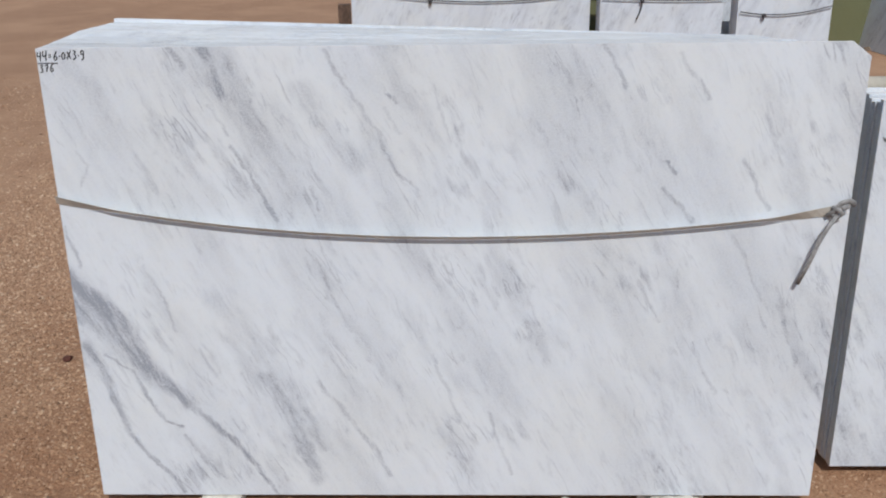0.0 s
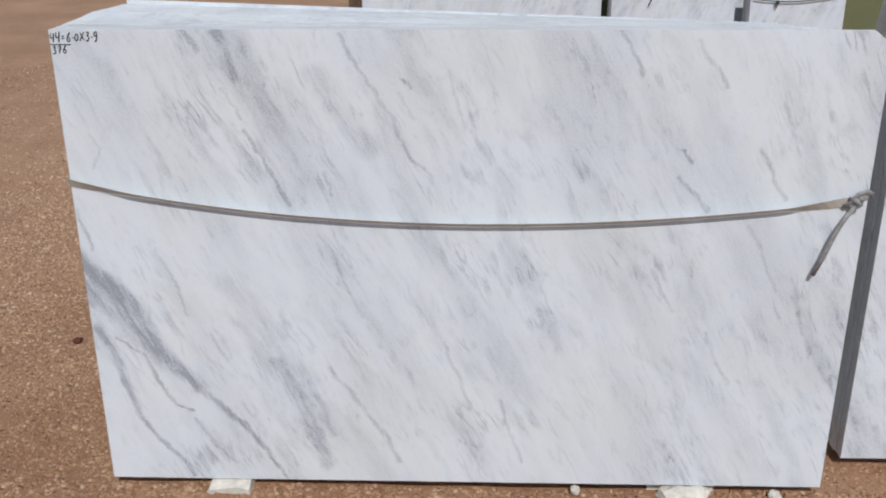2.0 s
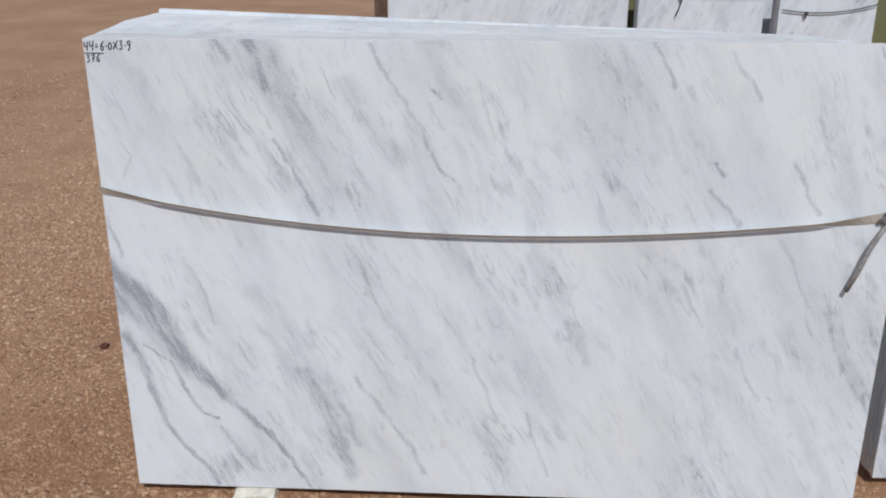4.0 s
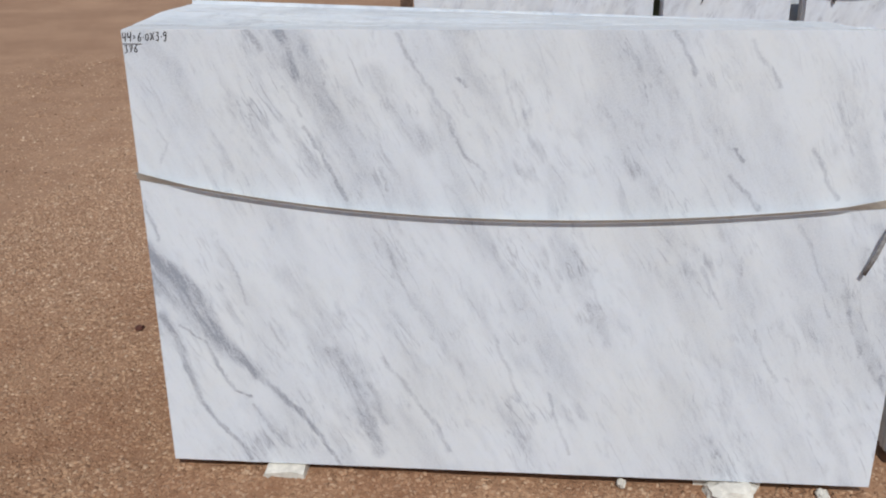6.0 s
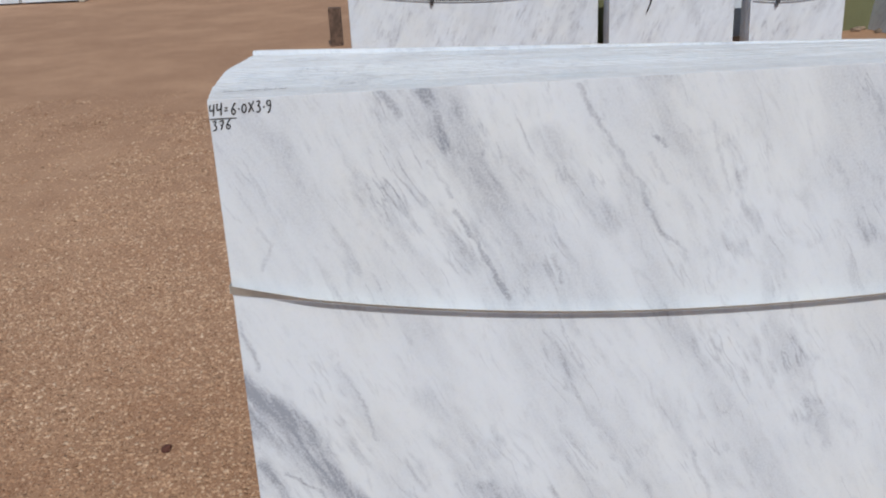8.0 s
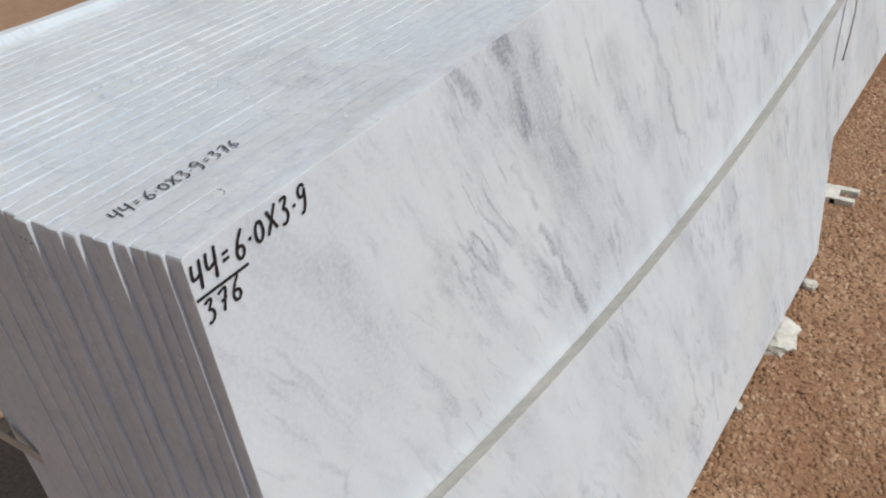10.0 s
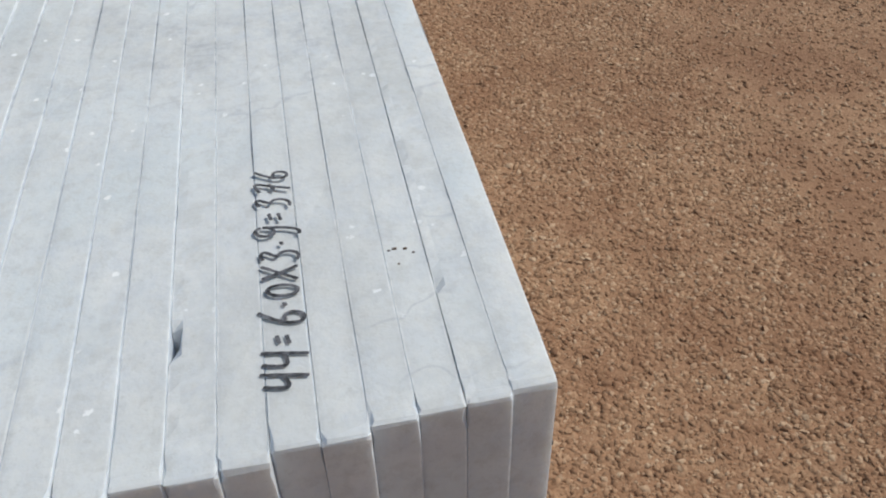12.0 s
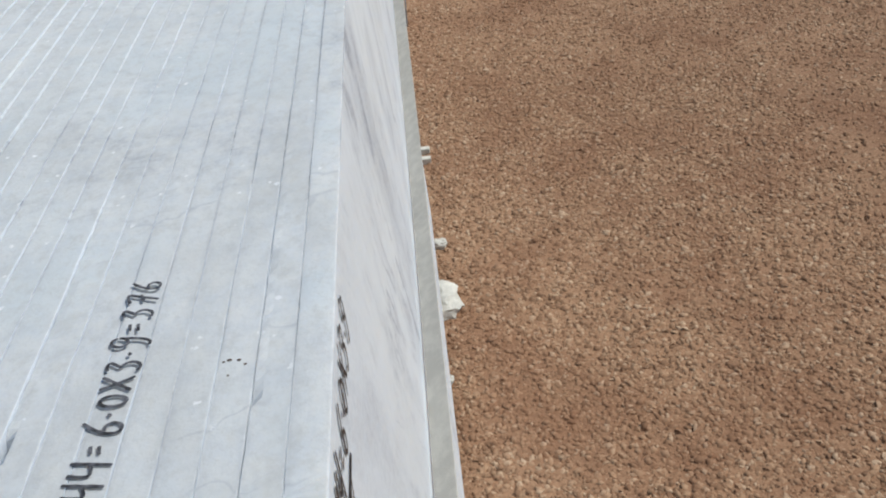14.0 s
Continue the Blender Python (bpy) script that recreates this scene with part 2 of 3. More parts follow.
def gravel_paint(name, per_island):
    n = Nodes(name, 0.9)
    co = n.coords()
    big = n.noise(co, 0.9, 4, 0.6)
    mid = n.noise(co, 9.0, 4, 0.6)
    patch = n.span(n.noise(co, 2.6, 5, 0.65), 0.42, 0.66)
    # exposure balance put into the colour: darker and redder along the stacks, paler beyond
    yard_y = n.math("ADD", n.vec("DOT_PRODUCT", co, (0, 1, 0)), n.math("MULTIPLY", n.noise(co, 1.6, 4, 0.6), 1.2))
    back_tone = n.span(yard_y, 0.2, 2.4)
    shown = n.math("MULTIPLY_ADD", back_tone, -0.32, 0.50)
    if per_island:
        f = n.island()
        c = n.mix(n.span(f, 0.0, 0.75), (0.29, 0.172, 0.100), (0.57, 0.388, 0.248))
        c = n.mix(n.span(f, 0.76, 1.0, 0.0, 0.9), c, (0.74, 0.58, 0.42))
        c = n.mix(n.span(n.noise(co, 160.0, 2), 0.4, 0.75, 0.0, 0.5), c, (0.40, 0.232, 0.138))
        c = n.mix(n.math("MULTIPLY", patch, shown), c, (0.33, 0.168, 0.092))
        n.bump(n.noise(co, 300.0, 2), 0.3, 0.002)
    else:
        pick = n.noise(co, 120.0, 3, 0.7)
        c = n.mix(n.span(pick, 0.34, 0.66), (0.30, 0.172, 0.100), (0.52, 0.328, 0.202))
        c = n.mix(n.span(mid, 0.35, 0.7, 0.0, 0.45), c, (0.365, 0.206, 0.116))
        c = n.mix(n.span(big, 0.38, 0.68, 0.0, 0.5), c, (0.57, 0.365, 0.225))
        c = n.mix(n.math("MULTIPLY", patch, shown), c, (0.28, 0.142, 0.078))
        h = n.math("ADD", n.noise(co, 26.0, 6, 0.72), n.math("MULTIPLY", n.noise(co, 110.0, 3, 0.7), 0.35))
        n.bump(h, 0.6, 0.012)
    red = n.tree.nodes.new("ShaderNodeMix")
    red.data_type, red.blend_type = "RGBA", "MULTIPLY"
    red.inputs[0].default_value = 1.0
    n.put(red.inputs[6], c)
    n.put(red.inputs[7], n.mix(back_tone, (0.80, 0.742, 0.69), (0.955, 0.94, 0.94)))
    n.colour(red.outputs[2])
    return n.mat


def plain(name, base, rough=0.6, metal=0.0, vary=0.25, scale=18.0, bump=0.15):
    """Paint or plastic or metal with stains at two scales."""
    n = Nodes(name, rough)
    co = n.coords()
    dark = tuple(x * (1 - vary) for x in base)
    c = n.mix(n.span(n.noise(co, scale, 4, 0.6), 0.35, 0.7), dark, base)
    c = n.mix(n.span(n.noise(co, scale * 6, 3, 0.6), 0.45, 0.8, 0.0, 0.35), c, dark)
    n.colour(c)
    n.bsdf.inputs["Metallic"].default_value = metal
    n.bump(n.noise(co, scale * 9, 3), bump, 0.003)
    return n.mat


FRONT = marble("marble_front", FRONT_VEINS)
BLOCK = marble("marble_of_one_block", one_block=True, strength=1.1)
MARBLE = marble("marble")
MARBLE_FAR = marble("marble_far", lean=-0.45, strength=1.0, white=(0.675, 0.732, 0.795))
OLIVE = marble("green_stone", white=(0.17, 0.18, 0.095), grey=(0.14, 0.15, 0.08))
ROUGH_STONE = plain("rough_white_stone", (0.80, 0.77, 0.68), 0.8, bump=0.5, scale=30)
GROUND = gravel_paint("gravel_ground", False)
PEBBLE = gravel_paint("gravel_piece", True)
STRAP = plain("strap_plastic", (0.585, 0.553, 0.49), 0.5, vary=0.18, scale=60)
KNOT = plain("knot_plastic", (0.36, 0.36, 0.36), 0.5, vary=0.45, scale=90)
FADED = plain("faded_marker_ink", (0.20, 0.20, 0.22), 0.6, vary=0.86, scale=260)
BLUE_INK = plain("faded_blue_ink", (0.22, 0.33, 0.48), 0.6, vary=0.5, scale=260)
INK = plain("marker_ink", (0.016, 0.016, 0.020), 0.45, vary=0.3, scale=120)
CREAM = plain("cream_pipe_paint", (0.82, 0.77, 0.64), 0.5)
STEEL = plain("grey_steel_paint", (0.62, 0.57, 0.48), 0.55, vary=0.35)
RUST = plain("rusty_steel", (0.16, 0.10, 0.07), 0.8, vary=0.5)
CORD = plain("black_cord", (0.05, 0.05, 0.055), 0.7)
TWINE = plain("white_twine", (0.62, 0.61, 0.58), 0.7)
HEDGE = plain("dull_green_paint", (0.105, 0.125, 0.075), 0.9, vary=0.35, scale=3)
LEAF = plain("green_leaf", (0.04, 0.085, 0.025), 0.6, vary=0.5, scale=12)
WHITEWASH = plain("white_wall_paint", (0.78, 0.78, 0.76), 0.7, vary=0.1, scale=3)
DARK = plain("dark_opening", (0.05, 0.05, 0.05), 0.8)
DEBRIS = plain("brown_stone", (0.34, 0.26, 0.19), 0.9, vary=0.5, scale=20)
DARK_RED = plain("dark_red_stone", (0.13, 0.05, 0.035), 0.9)


# ---- mesh helpers ----
def link(name, mesh, material, parent=None, label=""):
    mesh.materials.clear()
    mesh.materials.append(material)
    ob = new(name, mesh)
    ob.parent = parent
    if label:
        ob["label"] = label
    return ob


def part(name, bm, material, parent=None, label=""):
    me = bpy.data.meshes.new(name)
    bm.normal_update()
    bm.to_mesh(me)
    bm.free()
    return link(name, me, material, parent, label)


def empty(name, m):
    ob = new(name)
    ob.matrix_world = m
    return ob


def slab_mesh(name, outline, thick, edge=0.0005, chips=(), broken=0.0):
    """A sawn slab: outline in (x, z), front at y = 0, back at y = thick, its arrises worn.
    chips: (x, half width, depth) bites out of the back arris of the top edge;
    broken: how far the arrises are knocked off at the upper left corner."""
    tx, tz = outline[-1][0], outline[-1][1] + 0.022
    pts = []
    for i, (x, z) in enumerate(outline):
        x2, z2 = outline[(i + 1) % len(outline)]
        steps = max(1, int(math.hypot(x2 - x, z2 - z) / (0.004 if chips else 0.035)))
        for k in range(steps):
            f = k / steps
            pts.append((x + (x2 - x) * f, z + (z2 - z) * f))
    cx = sum(p[0] for p in pts) / len(pts)
    cz = sum(p[1] for p in pts) / len(pts)
    rings = []
    levels = [(0.0, 1), (1.0, 0)] + ([(thick * 0.74, 0)] if chips else []) + [(thick - 1.0, 0), (thick, 1)]
    for y, inset in levels:
        ring = []
        for x, z in pts:
            e = edge * (0.6 + 1.4 * random.random() ** 3)
            if broken and abs(x - tx) < 0.008 and abs(z - tz) < 0.008:
                e += broken * random.random() ** 1.6
            yy = y
            if y == 1.0:
                yy = e
            elif y == thick - 1.0:
                yy = thick - e
            k = e if inset else 0.0
            dx, dz = (k if x < cx else -k), (k if z < cz else -k)
            dz += (random.random() - 0.5) * 0.0008
            for px, half, deep in chips:
                if abs(x - px) < half and z > cz and yy > thick * 0.8:
                    dz -= deep * math.sqrt(1 - (abs(x - px) / half) ** 2)
            ring.append((x + dx, yy, z + dz))
        rings.append(ring)
    n = len(pts)
    verts = [v for r in rings for v in r]
    m = len(rings)
    faces = [tuple(range(n)), tuple(range(m * n - 1, (m - 1) * n - 1, -1))]
    for r in range(m - 1):
        for i in range(n):
            j = (i + 1) % n
            faces.append((r * n + i, (r + 1) * n + i, (r + 1) * n + j, r * n + j))
    me = bpy.data.meshes.new(name)
    me.from_pydata(verts, [], faces)
    bm = bmesh.new()
    bm.from_mesh(me)
    bmesh.ops.recalc_face_normals(bm, faces=bm.faces)
    bm.to_mesh(me)
    bm.free()
    return me


def box(bm, x0, x1, y0, y1, z0, z1, bevel=0.0):
    r = bmesh.ops.create_cube(bm, size=1.0, matrix=Matrix.Translation(((x0 + x1) / 2, (y0 + y1) / 2, (z0 + z1) / 2)) @ Matrix.Diagonal((x1 - x0, y1 - y0, z1 - z0, 1)))
    if bevel:
        edges = list({e for v in r["verts"] for e in v.link_edges})
        bmesh.ops.bevel(bm, geom=edges, offset=bevel, segments=2, affect="EDGES", profile=0.6)
    return bm


def tube(bm, points, radius, sides=8, flat=1.0):
    """A tube through the points; flat squeezes it along the second side axis."""
    ps = [Vector(p) for p in points]
    rings = []
    for i, p in enumerate(ps):
        t = (ps[min(i + 1, len(ps) - 1)] - ps[max(i - 1, 0)]).normalized()
        a = t.cross(Vector((0, 1, 0)) if abs(t.y) < 0.9 else Vector((0, 0, 1))).normalized()
        b = t.cross(a).normalized()
        rings.append([bm.verts.new(p + radius * (a * math.cos(w) + b * flat * math.sin(w))) for w in (2 * math.pi * k / sides for k in range(sides))])
    for r, s in zip(rings, rings[1:]):
        for k in range(sides):
            f = bm.faces.new((r[k], r[(k + 1) % sides], s[(k + 1) % sides], s[k]))
            f.smooth = True
    bm.faces.new(rings[0])
    bm.faces.new(rings[-1])
    bmesh.ops.recalc_face_normals(bm, faces=bm.faces)
    return bm


def lump(bm, centre, size, detail=2, rough=0.25, seed=0, boxy=0.62):
    """An irregular broken stone."""
    r = bmesh.ops.create_icosphere(bm, subdivisions=detail, radius=1.0)
    for v in r["verts"]:
        p = v.co.copy()
        q = Vector([math.copysign(abs(c) ** boxy, c) for c in p])
        k = 1 + rough * noise.noise(p * 1.9 + Vector((seed * 7.3, seed, 0))) + rough * 0.4 * noise.noise(p * 5 + Vector((seed, 0, 3)))
        v.co = Vector(centre) + Vector([a * s * k for a, s in zip(q, size)])
    return bm


def ring_points(cx, cy, rx, ry, a0, a1, count=12):
    return [(cx + rx * math.cos(radians(a0 + (a1 - a0) * i / count)), cy + ry * math.sin(radians(a0 + (a1 - a0) * i / count))) for i in range(count + 1)]


# The pen's strokes for each sign, in a box 0.6 wide and 1 high.
STROKES = {
    "4": [[(0.10, 0.98), (0.05, 0.62), (0.08, 0.42), (0.28, 0.44), (0.44, 0.52)], [(0.48, 1.02), (0.45, 0.5), (0.41, -0.04)]],
    "=": [[(0.12, 0.60), (0.42, 0.64)], [(0.10, 0.36), (0.42, 0.40)]],
    "6": [[(0.46, 1.0), (0.24, 0.72), (0.10, 0.40)] + ring_points(0.27, 0.22, 0.18, 0.22, 170, 480)],
    "0": [ring_points(0.28, 0.40, 0.20, 0.36, 100, 470)],
    "X": [[(0.06, 0.92), (0.28, 0.5), (0.54, 0.08)], [(0.54, 0.98), (0.28, 0.5), (0.02, 0.04)]],
    "3": [[(0.08, 0.92), (0.28, 1.0), (0.46, 0.92), (0.22, 0.58)] + ring_points(0.22, 0.28, 0.22, 0.28, 80, -130, 8)],
    "9": [ring_points(0.28, 0.72, 0.19, 0.24, 20, 380) + [(0.46, 0.5), (0.42, 0.1), (0.30, -0.14), (0.14, -0.10)]],
    "7": [[(0.06, 0.88), (0.26, 0.95), (0.52, 0.98), (0.36, 0.5), (0.22, 0.0)], [(0.16, 0.46), (0.48, 0.56)]],
    ".": [[(0.04, 0.38), (0.11, 0.43), (0.18, 0.40)]],
}


def writing(name, words, size, m, parent, jitter=0.06, shear=0.12, seed=3, squeeze=0.82, pen=0.10, ink=None):
    """Words drawn stroke by stroke with a marker pen, every sign a little off, lying in the local xy plane of m."""
    rnd = random.Random(seed)
    bm = bmesh.new()
    x, lift = 0.0, 0.0
    for ch in words:
        wide = {".": 0.28, "=": 0.62, "X": 0.64}.get(ch, 0.60)
        s, turn, up = 1 + jitter * (rnd.random() - 0.5) * 2, (rnd.random() - 0.5) * jitter * 3, jitter * (rnd.random() - 0.5)
        for stroke in STROKES[ch]:
            # round the corners, then lay a flat ribbon of ink with blunt round ends
            pts = [Vector((px * s * 0.88 + py * shear * s, py * s + px * turn + up, 0)) for px, py in stroke]
            for _ in range(2):
                pts = [pts[0]] + [q for a, b in zip(pts, pts[1:]) for q in (a.lerp(b, 0.25), a.lerp(b, 0.75))] + [pts[-1]]
            lift += 0.00002
            rows = []
            for i, p in enumerate(pts):
                t = (pts[min(i + 1, len(pts) - 1)] - pts[max(i - 1, 0)])
                t = Vector((t.x * squeeze, t.y, 0)).normalized()
                end = min(i, len(pts) - 1 - i)
                w = pen / 2 * (0.62 if end == 0 else 1.0) * rnd.uniform(0.86, 1.12)
                centre = Vector((x + p.x, p.y, 0))
                rows.append([bm.verts.new((centre.x * size * squeeze - t.y * k * w * size, centre.y * size + t.x * k * w * size, lift)) for k in (1, -1)])
            for a, b in zip(rows, rows[1:]):
                bm.faces.new((a[0], a[1], b[1], b[0]))
        x += wide
    bmesh.ops.recalc_face_normals(bm, faces=bm.faces)
    ob = part(name, bm, ink or INK, parent, "black marker pen writing")
    ob.matrix_local = m
    return ob


# ---- ground ----
def graded(lo, hi, a, b, fine, grow=1.35):
    xs = list(np.arange(a, b, fine))
    step, x = fine, b
    while x < hi:
        xs.append(x)
        step *= grow
        x += step
    xs.append(hi)
    step, x, left = fine, a - fine, []
    while x > lo:
        left.append(x)
        step *= grow
        x -= step
    left.append(lo)
    return np.array(left[::-1] + xs)


gx, gy = graded(-400, 400, -2.2, 3.2, 0.03), graded(-300, 900, -2.2, 3.0, 0.03)
X, Y = np.meshgrid(gx, gy)
Z = np.array([[0.010 * noise.noise((x * 1.3, y * 1.3, 0)) + 0.006 * noise.noise((x * 7, y * 7, 4)) if abs(x) < 12 and abs(y) < 14 else 0.0 for x in gx] for y in gy]) - 0.004
nx, ny = len(gx), len(gy)
ids = np.arange(nx * ny).reshape(ny, nx)
quads = np.stack([ids[:-1, :-1], ids[:-1, 1:], ids[1:, 1:], ids[1:, :-1]], -1).reshape(-1, 4)
gme = bpy.data.meshes.new("ground")
gme.from_pydata(np.stack([X, Y, Z], -1).reshape(-1, 3).tolist(), [], quads.tolist())
gme.polygons.foreach_set("use_smooth", [True] * len(gme.polygons))
tagged(link("ground", gme, GROUND), "dry reddish brown gravel yard, open and sunlit", "ground", kind="structure")


def ground_z(x, y):
    return 0.010 * noise.noise((x * 1.3, y * 1.3, 0)) + 0.006 * noise.noise((x * 7, y * 7, 4)) - 0.004


def scatter(name, fields, label):
    """Loose broken stones, each an angular flat-topped chip, over fields (x0, x1, y0, y1, count, small, large)."""
    rng = np.random.default_rng(5)
    base = np.array([(1, 0, -0.35), (0, 1, -0.35), (-1, 0, -0.35), (0, -1, -0.35), (0.62, 0, 0.42), (0, 0.62, 0.42), (-0.62, 0, 0.42), (0, -0.62, 0.42)])
    quad = np.array([(0, 1, 5, 4), (1, 2, 6, 5), (2, 3, 7, 6), (3, 0, 4, 7), (4, 5, 6, 7)])
    allv, allf, start = [], [], 0
    for x0, x1, y0, y1, count, small, large in fields:
        px, py = rng.uniform(x0, x1, count), rng.uniform(y0, y1, count)
        size = small + (large - small) * rng.random(count) ** 1.9
        pz = np.array([ground_z(a, b) for a, b in zip(px, py)])
        v = base[None] * (size[:, None, None] * np.array([1.35, 0.95, 0.80])) * rng.uniform(0.65, 1.25, (count, 8, 1))
        v = v + rng.normal(0, 0.17, (count, 8, 3)) * size[:, None, None]
        a, tip = rng.uniform(0, 2 * np.pi, count), rng.normal(0, 0.38, count)
        c, s = np.cos(tip)[:, None], np.sin(tip)[:, None]
        vx, vy, vz = v[..., 0], v[..., 1] * c - v[..., 2] * s, v[..., 1] * s + v[..., 2] * c
        c, s = np.cos(a)[:, None], np.sin(a)[:, None]
        v = np.stack([vx * c - vy * s + px[:, None], vx * s + vy * c + py[:, None], vz + (pz + size * 0.12)[:, None]], -1)
        allv.append(v.reshape(-1, 3))
        allf.append((quad[None] + (start + 8 * np.arange(count))[:, None, None]).reshape(-1, 4))
        start += 8 * count
    verts, faces = np.concatenate(allv), np.concatenate(allf)
    me = bpy.data.meshes.new(name)
    me.vertices.add(len(verts))
    me.vertices.foreach_set("co", verts.astype(np.float32).ravel())
    me.loops.add(faces.size)
    me.loops.foreach_set("vertex_index", faces.astype(np.int32).ravel())
    me.polygons.add(len(faces))
    me.polygons.foreach_set("loop_start", np.arange(0, faces.size, 4, dtype=np.int32))
    me.polygons.foreach_set("loop_total", np.full(len(faces), 4, dtype=np.int32))
    me.update(calc_edges=True)
    me.validate()
    return tagged(link(name, me, PEBBLE), label, "gravel", kind="stuff")


scatter("gravel", [
    (-1.5, 2.6, -1.2, 0.02, 88000, 0.0022, 0.0090),
    (-1.5, 2.6, -2.6, -1.2, 34000, 0.0026, 0.0095),
    (-1.5, -0.02, 0.0, 2.2, 44000, 0.0022, 0.0080),
    (-1.2, 2.6, -1.6, -0.02, 1800, 0.006, 0.012),
    (1.86, 3.0, 0.0, 0.15, 3500, 0.0016, 0.0060),
    (2.6, 4.2, -2.2, 0.12, 34000, 0.0028, 0.0095),
    (4.2, 7.5, -2.4, 0.12, 20000, 0.003, 0.010),
    (-3.5, -1.5, -0.5, 6.0, 22000, 0.003, 0.009),
    (-1.5, 0.0, 2.2, 6.0, 34000, 0.003, 0.009)], "loose reddish brown gravel chips on the dry yard")

# ---- the main stack ----
WIDE, HIGH, PITCH, COUNT = 1.83, 1.143, 0.0146, 31
TAN = math.tan(radians(TILT))
for k in range(COUNT):
    f = k / (COUNT - 1)
    foot = k * PITCH * TAN
    left = 0.0 if k == 0 else -0.0125 * min(1, k / 9) - 0.005 * math.sin(math.pi * f) + 0.026 * max(0.0, f - 0.6) / 0.4 + random.uniform(-0.0012, 0.0012)
    right = WIDE if k == 0 else random.choice((1.83, 1.825, 1.80, 1.775)) + random.uniform(-0.006, 0.006)
    rise = foot * min(1.0, f * 1.6)
    top_l = HIGH + rise + (random.uniform(-0.0004, 0.0003) if k else 0)
    top_r = HIGH + rise - 0.050 * f - (random.uniform(0.0, 0.0008) if k else 0)
    if k == COUNT - 1:
        top_l += 0.009
    cut = 0.042 if k == 0 else random.uniform(0.05, 0.16)
    drop = 0.75 if k == 0 else 0.42
    bite = 0.0006 + 0.0022 * random.random() ** 1.5
    outline = [(left, foot), (right, foot), (right, top_r - cut * drop), (right - cut, top_r), (left + 0.020, top_l), (left + 0.010, top_l), (left + 0.005, top_l), (left + 0.0008 + bite, top_l), (left + 0.3 * bite, top_l - 0.25 * bite - 0.0002), (left, top_l - 0.0006 - bite), (left, top_l - 0.006), (left, top_l - 0.012), (left, top_l - 0.022)]
    chips = {7: [(0.040, 0.0062, 0.010)], 1: [(0.050, 0.0045, 0.0014)]}.get(k, [])
    thick = PITCH - (0.0003 if k in (1, 12, 19) else random.choice((0.00006, 0.0001, 0.00016)))
    ob = link("marble_slab", slab_mesh("marble_slab", outline, thick, random.choice((0.00012, 0.0002, 0.0003)), chips, 0.0015 if k else 0.0007), FRONT if k == 0 else BLOCK)
    ob.matrix_world = LEAN @ pose(0, k * PITCH, 0)
    said = "white marble slab with grey veins, upright in a tied stack" if k else "front white marble slab with diagonal grey veins and marker writing"
    tagged(ob, said, "stone slab", "slabs of the tied stack", "thing")
    if k == 0:
        writing("writing", "44=6.0X3.9", 0.0195, pose(0.001, -0.0006, 1.1165, 90, -1.5, 0), ob, seed=3, squeeze=1.03, pen=0.125)
        writing("writing", "376", 0.0165, pose(0.003, -0.0006, 1.0905, 90, -4, 0), ob, seed=8, squeeze=1.17, pen=0.14)
        part("underline", box(bmesh.new(), 0.001, 0.046, -0.0008, -0.0004, 1.1095, 1.1115), INK, ob)
    if k == 2:
        for x, y, r in ((0.068, 0.004, 0.0004), (0.0705, 0.0065, 0.0005), (0.0712, 0.0105, 0.0006), (0.0706, 0.0125, 0.0004), (0.063, 0.010, 0.0003)):
            part("rust_mark", lump(bmesh.new(), (x, y, top_l), (r, r * 1.6, 0.0004), 1, 0.5, r * 9000), RUST, ob, "small rusty brown mark")
    if k in (9, 10):
        # unreadable blue pen strokes on the sawn end
        for y0, z0 in ((0.003, 0.0175), (0.0085, 0.0160)) if k == 9 else ((0.004, 0.0185),):
            part("pen_mark", box(bmesh.new(), left - 0.0004, left + 0.0002, y0, y0 + 0.0026, top_l - z0 - 0.0009, top_l - z0), BLUE_INK, ob, "faded blue pen mark")
    if k == 5:
        writing("writing", "44=6.0X3.9=376", 0.0138, pose(0.012, 0.0008, top_l + 0.0007, 0, 0, 0), ob, seed=5, squeeze=1.07, jitter=0.10, pen=0.105, ink=FADED)


# ---- strap round the stack ----
def strap_z(x):
    u = (x - 0.95) / 0.95
    return 0.703 + 0.085 * u * u + (0.010 * -u * u * u)


strap = empty("packing_strap", LEAN)
bm = bmesh.new()
rows = []
for i in range(81):
    x = -0.002 + 1.795 * i / 80
    u = i / 80
    # flat at the stack's edge, its upper edge standing off further along
    lean_out = radians(90 - 57 * min(1.0, 0.45 + u / 0.15) * min(1.0, (1 - u) / 0.08))
    half, z = 0.0116, strap_z(x) + 0.0008
    dy, dz = half * 2 * math.cos(lean_out), half * math.sin(lean_out)
    rows.append([bm.verts.new(p) for p in ((x, -0.0032 - dy, z + dz), (x, -0.0022, z - dz), (x, -0.0014, z - dz), (x, -0.0024 - dy, z + dz))])
for a, b in zip(rows, rows[1:]):
    for i in range(4):
        bm.faces.new((a[i], a[(i + 1) % 4], b[(i + 1) % 4], b[i]))
bm.faces.new(rows[0])
bm.faces.new(rows[-1])
bmesh.ops.recalc_face_normals(bm, faces=bm.faces)
part("band", bm, STRAP, strap)
zl = strap_z(0)
part("side_band", box(bmesh.new(), -0.0045, -0.0035, -0.003, COUNT * PITCH + 0.002, zl - 0.008, zl + 0.008), STRAP, strap)
part("side_band", box(bmesh.new(), 1.8365, 1.8375, -0.003, COUNT * PITCH + 0.002, 0.772, 0.788), STRAP, strap)
